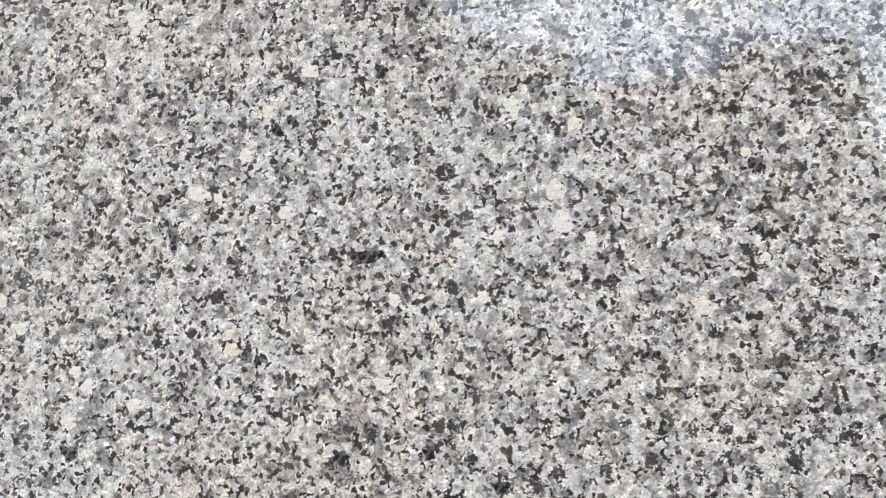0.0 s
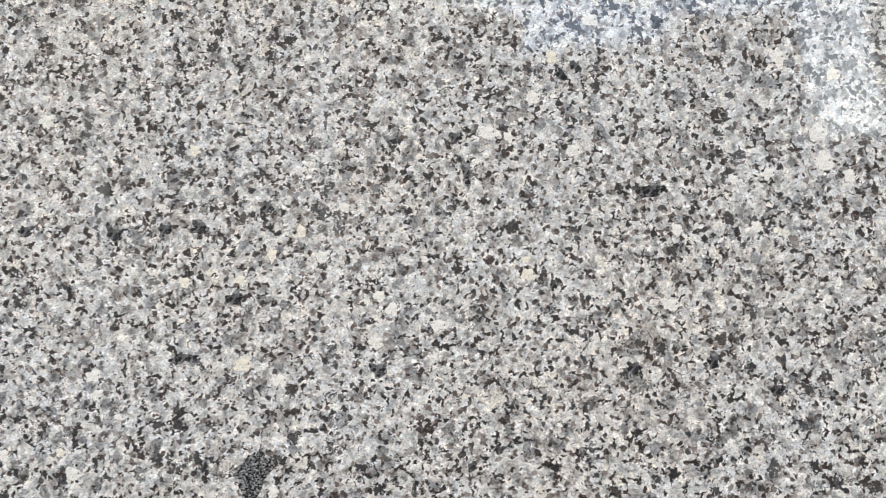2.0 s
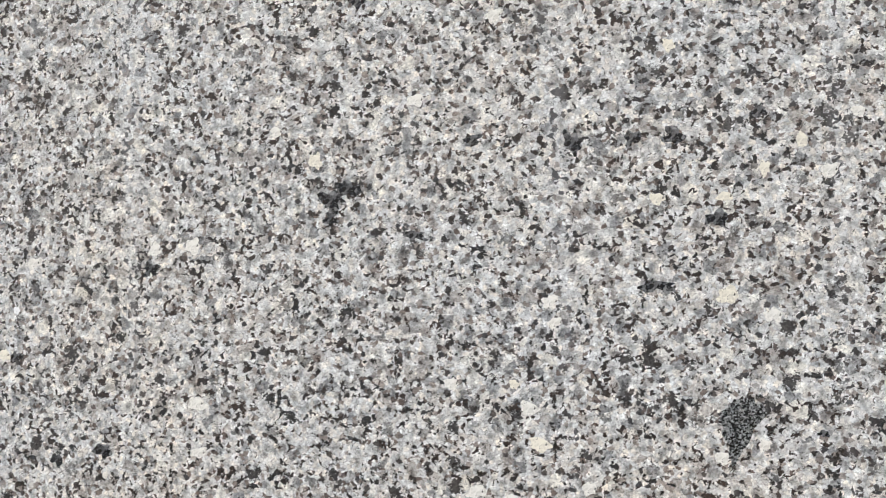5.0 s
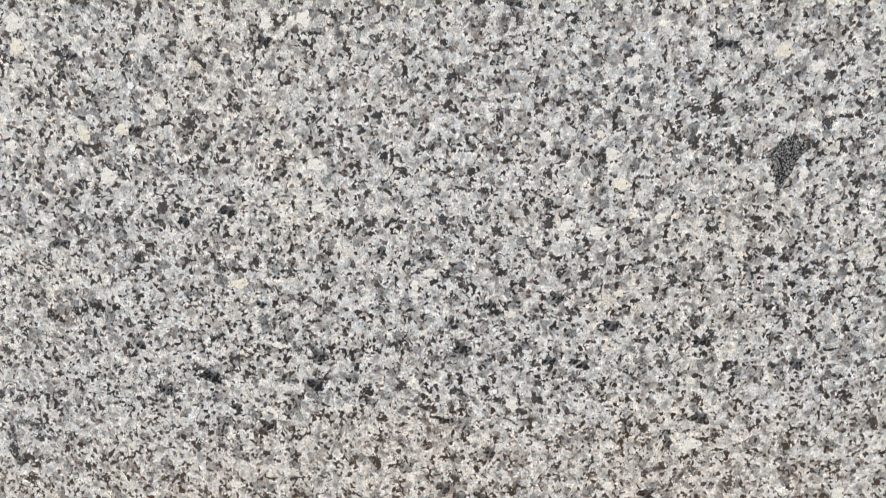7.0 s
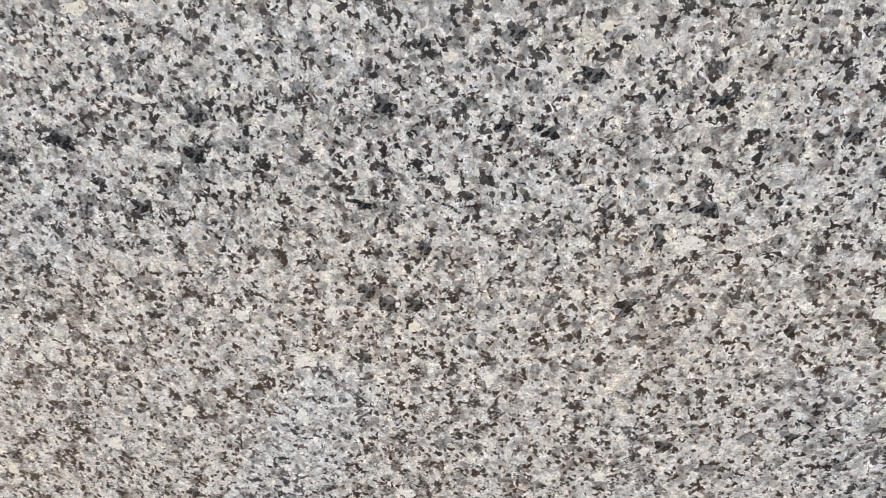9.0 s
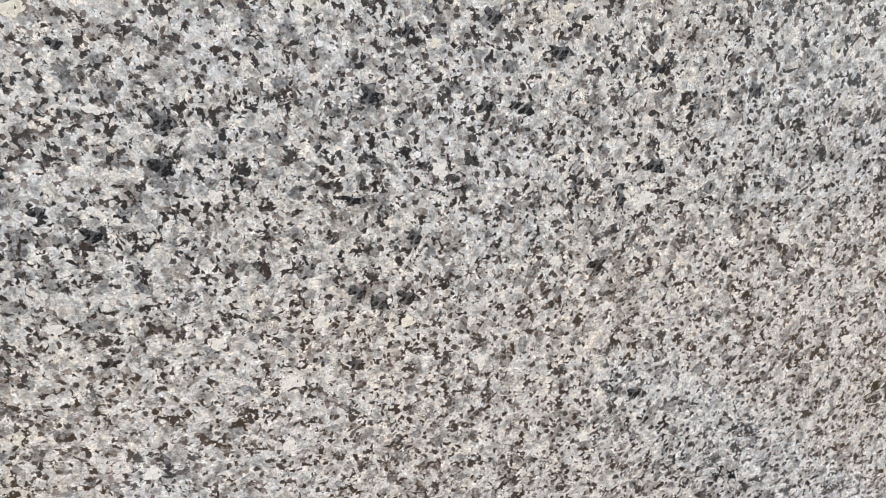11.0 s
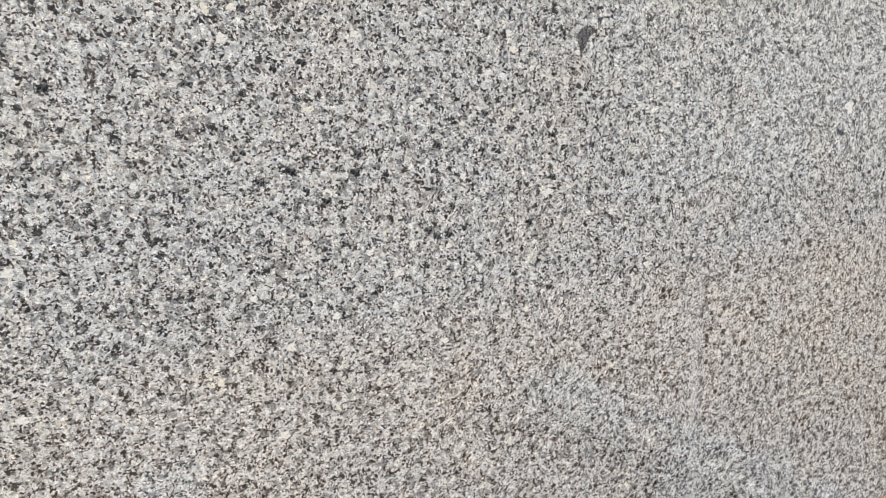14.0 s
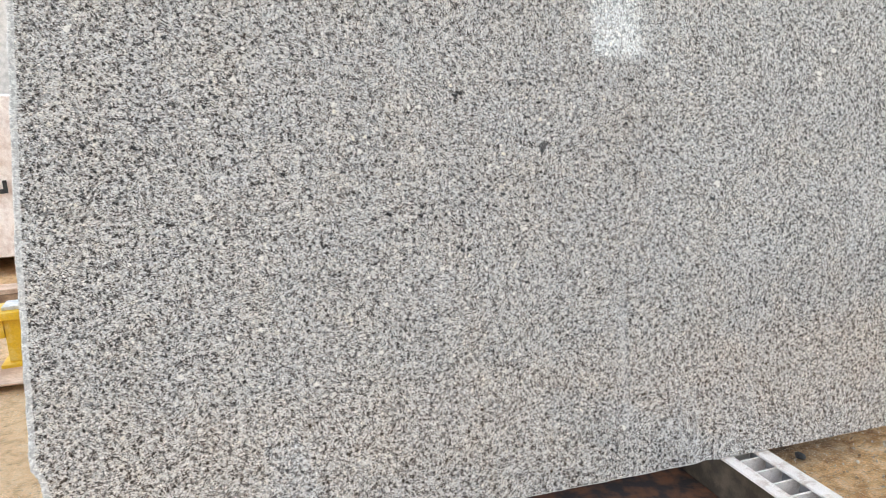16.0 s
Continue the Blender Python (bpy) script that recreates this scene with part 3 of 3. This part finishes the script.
for i, (x, z, w, h) in enumerate((
    (-0.209, -0.116, 10.6, 9.5), (-0.201, -0.226, 11.3, 7), (-0.2, 0.129, 13.2, 9.3), (-0.193, -0.192, 6, 11.1),
    (-0.19, 0.233, 8.5, 6.3), (-0.187, -0.088, 5.2, 7.7), (-0.163, 0.101, 10.7, 5.5), (-0.151, -0.128, 9, 5.5),
    (-0.144, -0.085, 9.2, 6.9), (-0.135, -0.129, 4.5, 4.7), (-0.129, 0.151, 9.8, 6), (-0.109, -0.105, 12.8, 6.1),
    (-0.076, 0.145, 6.9, 12.8), (-0.074, -0.188, 6.6, 11.1), (-0.053, -0.172, 9.6, 8.8), (-0.053, -0.119, 10, 6.2),
    (-0.046, 0.145, 7.2, 7.4), (-0.038, 0.068, 16.4, 6.2), (-0.025, 0.145, 10.9, 6.8), (-0.006, 0.101, 10.6, 7.2),
    (-0.004, -0.24, 5, 10.2), (0.006, -0.309, 6, 6.3),
)):
    chip("mica_patch", x, z, w / 1000, h / 1000, DARK, 10022 + i, 0.45)
for i, (x, z, w, h) in enumerate((
    (0.008, -0.136, 7.1, 10), (0.017, 0.154, 6.2, 6.6), (0.038, -0.008, 4, 3.7), (0.076, 0.053, 9.7, 7.7),
    (0.132, 0.187, 7.9, 6.4), (0.137, 0.166, 4.6, 16.5), (0.183, 0.095, 3.1, 8.9), (0.199, 0.221, 3.9, 9.7),
    (0.208, 0.225, 5.8, 7.8), (0.226, 0.043, 7.2, 6.8), (0.246, 0.146, 18.4, 7.3), (0.259, 0.249, 6.3, 7.2),
    (0.272, 0.043, 7, 8.4), (0.307, 0.024, 6.8, 6.6), (0.388, 0.085, 7.7, 6.7), (0.448, 0.144, 4.4, 8.1),
    (0.451, 0.177, 7.7, 7.7), (0.465, -0.581, 8.9, 18.2), (0.472, -0.161, 13.9, 10.2),
)):
    chip("mica_patch", x, z, w / 1000, h / 1000, DARK, 10044 + i, 0.45)
for i, (x, z, w, h) in enumerate((
    (0.038, -0.229, 8, 9), (-0.334, -0.109, 6.2, 4.8), (-0.374, -0.211, 10.1, 5), (-0.162, -0.274, 5.7, 10),
    (-0.249, -0.231, 8.5, 7.2), (0.097, -0.312, 8.3, 6.7), (-0.098, -0.342, 6.9, 6.2), (-0.226, -0.064, 7.6, 5.7),
)):
    chip("feldspar_crystal", x, z, w / 1000, h / 1000, CREAM, 9980 + i, 0.30)
for i, (x, z, w, h) in enumerate((
    (-0.806, 0.256, 10, 7.8), (-0.837, 0.247, 7.7, 7.7), (-0.719, 0.137, 10.3, 8), (-0.833, 0.098, 10.1, 7.8),
    (-0.81, 0.079, 10.1, 6.8), (-0.56, 0.219, 8.2, 9.4), (-0.917, 0.124, 8.8, 7.7), (-0.586, 0.265, 10.5, 8.2),
    (-0.884, 0.044, 10, 8.9), (0.178, -0.318, 8.4, 8.4), (-0.602, -0.027, 11.6, 10.6), (-0.531, -0.187, 8.1, 6),
    (-0.294, -0.372, 9.7, 8.3), (-0.36, -0.368, 8, 8), (-0.56, -0.183, 8, 6.9), (-0.553, -0.062, 8.8, 6),
)):
    chip("mica_patch", x, z, w / 1000, h / 1000, DARK, 10110 + i, 0.45)
for i, (x, z, w, h) in enumerate((
    (-0.658, 0.233, 9.2, 8.1), (-0.684, 0.172, 10.3, 8), (-0.722, 0.184, 8, 8), (-0.975, 0.274, 15, 10.7),
    (-0.845, -0.426, 11.6, 9.3), (0.348, 0.173, 11.2, 9.8), (0.825, 0.133, 12.1, 10.6), (-0.663, -0.198, 12, 7.6),
    (-0.678, -0.349, 10.2, 9.1), (0.149, -0.069, 9.2, 7.7), (-0.425, -0.435, 11.9, 9.3), (-0.54, -0.127, 7, 6.8),
)):
    chip("feldspar_crystal", x, z, w / 1000, h / 1000, CREAM, 10140 + i, 0.30)
for i, (x, z, w, h) in enumerate((
    (-0.257, -0.048, 7, 5.7), (-0.007, -0.072, 5.4, 4.8), (-0.354, -0.234, 8, 5.5), (-0.382, -0.13, 13.7, 9.3),
    (-0.347, -0.167, 8.7, 6.4), (-0.342, -0.08, 6.5, 4.8), (-0.088, -0.226, 9.3, 9.3), (-0.233, -0.261, 10.1, 5.4),
    (-0.063, -0.318, 7.7, 9.3), (-0.128, -0.132, 7.8, 6.5), (-0.216, -0.226, 12, 9),
)):
    chip("mica_patch", x, z, w / 1000, h / 1000, DARK, 10080 + i, 0.45)
# sparkles of the polished grain, painted as small near-white spots
for i, (x, z, w, h) in enumerate((
    (-0.412, 0.069, 4.5, 4.2), (-0.23, -0.09, 3, 3.1), (-0.211, -0.226, 2.8, 3.2), (-0.188, -0.148, 3, 3.2),
    (-0.186, -0.105, 2.6, 2.7), (-0.159, 0.14, 2.4, 2.2), (-0.125, -0.12, 2.1, 2.1), (-0.06, 0.151, 2.5, 2.4),
    (0.011, 0.16, 2.3, 2.4), (0.046, 0.221, 2.8, 2.7), (0.073, 0.113, 2.7, 2.8), (0.252, 0.21, 2.5, 2.5),
    (0.506, 0.193, 6.5, 2.3),
)):
    chip("quartz_glint", x, z, w / 1000, h / 1000, GLINT, 10300 + i, 0.2)


def inclusion():
    """The one large dark inclusion: a broad ragged head that narrows to a tail below."""
    r = random.Random(3)
    bm = bmesh.new()
    top, rim = [], []
    for k in range(40):
        a = 2 * math.pi * k / 40
        u, v = 0.0114 * math.cos(a), 0.0108 * math.sin(a)
        down = max(-v / 0.0108, 0.0)
        u, v = u * (1 - 0.62 * down) - 0.0055 * down, v * (1 + 1.0 * down) + 0.0018 * math.cos(a)
        s = r.uniform(0.86, 1.12)
        top.append(bm.verts.new((u * s, -0.0002, v * s)))
        rim.append(bm.verts.new((u * s * 1.03, 0.001, v * s * 1.03)))
    bm.faces.new(top)
    for k in range(40):
        bm.faces.new((top[k], rim[k], rim[(k + 1) % 40], top[(k + 1) % 40]))
    ob = part("dark_inclusion", bm, INCLUSION, slab, "coarse black inclusion")
    ob.location = (0.001, 0, -0.001)


inclusion()


def chalk_streak(points, width):
    """A thin pale dried trace running down the polished face."""
    bm = bmesh.new()
    rows = []
    for i in range(61):
        u = i / 60 * (len(points) - 1)
        k = min(int(u), len(points) - 2)
        p = Vector(points[k]).lerp(Vector(points[k + 1]), u - k)
        w = width * (0.5 + noise.noise(Vector((i * 0.35, 2.0, 0)))) * 0.5
        x = p.x + 0.002 * noise.noise(Vector((i * 0.2, 7.0, 0)))
        rows.append((bm.verts.new((x - w, -0.0002, p.y)), bm.verts.new((x + w, -0.0002, p.y))))
    for p, q in zip(rows, rows[1:]):
        bm.faces.new((p[0], q[0], q[1], p[1]))
    bmesh.ops.solidify(bm, geom=list(bm.faces), thickness=-0.0006)
    part("chalk_streak", bm, CHALK, slab, "pale dried trace")


chalk_streak([(0.865, 0.20), (0.903, 0.146), (0.921, 0.078), (0.950, 0.031), (0.969, -0.055), (0.978, -0.12)], 0.0022)


# ---- the rack under the slab ----
RACK_TOP = 0.128


def rack_beam():
    """Two flanged bars with cross plates between them, laid on the floor under the slab."""
    b = thing("rack_beam", "whitewashed steel rack beam with welded cross plates", "steel beam", pose(0, 0, 0), group="rack beams")
    y0, y1 = -1.25, 0.215
    for s in (-1, 1):
        bm = bmesh.new()
        out, wide = s * 0.072, 0.034 if s < 0 else 0.040
        box(bm, (min(out, out - s * wide), y0, RACK_TOP - 0.009), (max(out, out - s * wide), y1, RACK_TOP), 0.0042)
        part("flange", bm, STEEL_WHITE, b)
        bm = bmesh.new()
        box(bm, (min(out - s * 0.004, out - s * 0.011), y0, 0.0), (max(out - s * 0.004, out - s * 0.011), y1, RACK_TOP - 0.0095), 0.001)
        part("web", bm, STEEL_SHADED if s < 0 else STEEL_GREY, b)
    y = -1.222
    plate = None
    while y < y1:
        ob = new("cross_plate", plate.data) if plate else part("cross_plate", boxed((-0.060, -0.0028, 0.012), (0.060, 0.0028, RACK_TOP - 0.012), 0.001), STEEL_WHITE, b)
        plate = plate or ob
        ob.parent = b
        ob.location = (0, y, 0)
        y += 0.059
    return b


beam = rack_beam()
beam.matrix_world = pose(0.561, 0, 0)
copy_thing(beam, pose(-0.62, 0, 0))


def back_rack():
    """Added sill and two uprights behind the slab: they block light from the back and carry its lean."""
    b = thing("slab_rack", "rusty steel rack added behind the leaning slab to block light", "steel rack", pose(0, 0, 0))
    part("sill", boxed((-1.05, 0.22, 0), (1.75, 0.34, 0.128), 0.004), RUST, b)
    for x in (-0.62, 0.561):
        bm = boxed((x - 0.04, 0.034, -0.82), (x + 0.04, 0.10, 0.75), 0.004, SLAB)
        part("upright", bm, RUST, b)
        part("strut", boxed((x - 0.03, 0.26, 0.13), (x + 0.03, 0.31, 0.75), 0.003), RUST, b)
    return b


back_rack()


rusty = thing("rusty_plate", "rust-brown stained steel plate lying on the floor", "steel plate", pose(-0.02, -0.12, 0))


def warped_sheet(x0, x1, y0, y1, lift, thick, seed):
    """A thin sheet lying on the floor, its near edge curling up a little."""
    bm = bmesh.new()
    bmesh.ops.create_grid(bm, x_segments=24, y_segments=12, size=0.5)
    for v in bm.verts:
        u, w = v.co.x + 0.5, v.co.y + 0.5
        v.co.x = x0 + (x1 - x0) * u
        v.co.y = y0 + (y1 - y0) * w + 0.012 * noise.noise(Vector((u * 5, seed, w * 2)))
        v.co.z = thick + lift * (1 - w) ** 3 * (0.55 + 0.45 * math.sin(u * 5 + seed))
    bmesh.ops.solidify(bm, geom=list(bm.faces), thickness=thick)
    return bm


part("plate", warped_sheet(-0.45, 0.508, -0.30, 0.33, 0.0, 0.006, 1), RUST, rusty)

# ---- things beyond the slab's end ----
board = thing("dusty_board", "dusty tan board lying on the floor with a curled edge", "board", pose(-2.15, 1.55, 0))
part("panel", warped_sheet(-0.55, 0.75, 0, 0.42, 0.03, 0.006, 4), BOARD, board, smooth=True)


def pedestal():
    p = thing("steel_pedestal", "short yellow-painted steel pedestal with a grey cap", "pedestal", pose(-1.66, 1.95, 0, 0, 0, 4))
    part("base_plate", boxed((-0.115, -0.10, 0), (0.115, 0.10, 0.022), 0.003), YELLOW_PAINT, p)
    part("column", boxed((-0.085, -0.07, 0.022), (0.085, 0.07, 0.225), 0.005), YELLOW_PAINT, p)
    part("head_plate", boxed((-0.13, -0.10, 0.225), (0.13, 0.10, 0.262), 0.004), YELLOW_PAINT, p)
    part("side_bracket", boxed((-0.122, -0.075, 0.14), (-0.0855, -0.02, 0.2245), 0.003), YELLOW_PAINT, p)
    part("cap", boxed((-0.085, -0.06, 0.262), (0.085, 0.06, 0.280), 0.004), CAP_PAINT, p, "worn whitish steel cap")
    part("pin", boxed((-0.02, -0.02, 0.280), (0.05, 0.02, 0.300), 0.004), CAP_PAINT, p)
    return p


pedestal()


def beam_of(name, label, category, x0, x1, y, z, w, h, material, seed, turn=0.0):
    """A worn timber or bar with slightly wavy faces."""
    bm = boxed((x0 - (x0 + x1) / 2, -w / 2, 0), ((x1 - x0) / 2, w / 2, h), 0.006)
    bmesh.ops.subdivide_edges(bm, edges=[e for e in bm.edges if abs((e.verts[0].co - e.verts[1].co).x) > 0.5], cuts=14)
    for v in bm.verts:
        v.co.y += 0.008 * noise.noise(Vector((v.co.x * 3, seed, v.co.z * 9)))
    ob = new(name, mesh_of(name, bm, material))
    ob.matrix_world = pose((x0 + x1) / 2, y, z, 0, 0, turn)
    return tagged(ob, label, category)


beam_of("timber", "old brown timber lying on the floor", "timber", -3.6, -1.5, 3.0, 0.0, 0.12, 0.09, TIMBER, 1)
beam_of("timber", "pale tan plank on top of a timber", "timber", -3.5, -1.6, 3.02, 0.09, 0.16, 0.03, BOARD, 2, 1.5)
beam_of("rusty_bar", "rusty steel bar lying in front of the timbers", "steel bar", -3.4, -1.5, 2.78, 0.0, 0.05, 0.05, RUST, 3, -2)


def stone_block(x, y, z, w, d, h, material, label, seed, name="stone_block"):
    """A quarried block with split, uneven faces."""
    bm = bmesh.new()
    bmesh.ops.create_cube(bm, size=1.0)
    bmesh.ops.subdivide_edges(bm, edges=list(bm.edges), cuts=11, use_grid_fill=True)
    for v in bm.verts:
        q = Vector((v.co.x * w, v.co.y * d, v.co.z * h))
        n = noise.noise_vector(q * 2.2 + Vector((seed, 0, 0))) * 0.03 + noise.noise_vector(q * 8 + Vector((0, seed, 0))) * 0.010
        if v.co.z < -0.49:
            n.z = 0
        v.co = q + n + Vector((0, 0, h / 2))
    ob = new(name, mesh_of(name, bm, material))
    ob.matrix_world = pose(x, y, z, 0, 0, 2)
    return tagged(ob, label, "stone block")


block = stone_block(-2.6, 4.35, 0.14, 1.9, 0.9, 1.12, MARBLE, "pale pinkish rough stone block with a dark paint mark", 3)
mark = bmesh.new()
box(mark, (-0.03, -0.006, -0.05), (0.03, 0.006, -0.02), 0.002)
box(mark, (0.005, -0.006, -0.02), (0.03, 0.006, 0.04), 0.002)
part("paint_mark", mark, PAINT_MARK, block, "dark painted mark").location = (0.36, -0.462, 0.50)
stone_block(-2.2, 5.5, 0.0, 2.6, 0.5, 2.4, GREY_STONE, "tall pale grey rough-sawn granite block", 8)
beam_of("bearer", "dark timber bearer under the back of a stone block", "timber", -3.5, -1.7, 4.72, 0.0, 0.12, 0.14, TIMBER, 6)
beam_of("bearer", "dark timber bearer under the end of a stone block", "timber", -2.2, -1.5, 4.24, 0.0, 0.18, 0.14, TIMBER, 4, 90)
beam_of("bearer", "dark timber bearer under the end of a stone block", "timber", -3.65, -2.95, 4.24, 0.0, 0.18, 0.14, TIMBER, 5, 90)


def pebble(name, label, x, y, size, material, seed):
    bm = bmesh.new()
    bmesh.ops.create_icosphere(bm, subdivisions=2, radius=size / 2)
    for v in bm.verts:
        v.co *= 1 + 0.35 * noise.noise(v.co / size * 1.6 + Vector((seed, 0, 0)))
        v.co.z = max(v.co.z * 0.6, -size * 0.2)
    ob = new(name, mesh_of(name, bm, material))
    ob.location = (x, y, size * 0.2 - 0.004)
    return tagged(ob, label, "stone")


pebble("stone", "small dark broken stone on the floor", 0.866, 0.016, 0.032, PAINT_MARK, 2)
pebble("stone", "small pale stone chip on the floor", 1.17, -0.03, 0.035, GRIT, 9)


def grit():
    """Loose crumbs of stone over the floor near the slab."""
    r = random.Random(11)
    bm = bmesh.new()
    for i in range(2700):
        x, y = (r.uniform(-2.4, 2.2), r.uniform(-1.2, 2.2)) if i < 1500 else (r.uniform(0.7, 1.5), r.uniform(-0.5, 0.1))
        if 0.44 < x < 0.68 or -0.75 < x < -0.5 or (-0.4 < x < 0.4 and y < 0.3):
            continue
        s = r.uniform(0.0015, 0.006) if r.random() < 0.9 else r.uniform(0.006, 0.012)
        m = pose(x, y, s * 0.25, r.uniform(0, 360), r.uniform(0, 360), r.uniform(0, 360)) @ Matrix.Diagonal((s, s * r.uniform(0.3, 0.9), s * 0.45, 1))
        bmesh.ops.create_icosphere(bm, subdivisions=1, radius=0.6, matrix=m)
    ob = new("grit", mesh_of("grit", bm, GRIT))
    return tagged(ob, "loose pale stone crumbs scattered over the floor", "grit", kind="stuff")


grit()
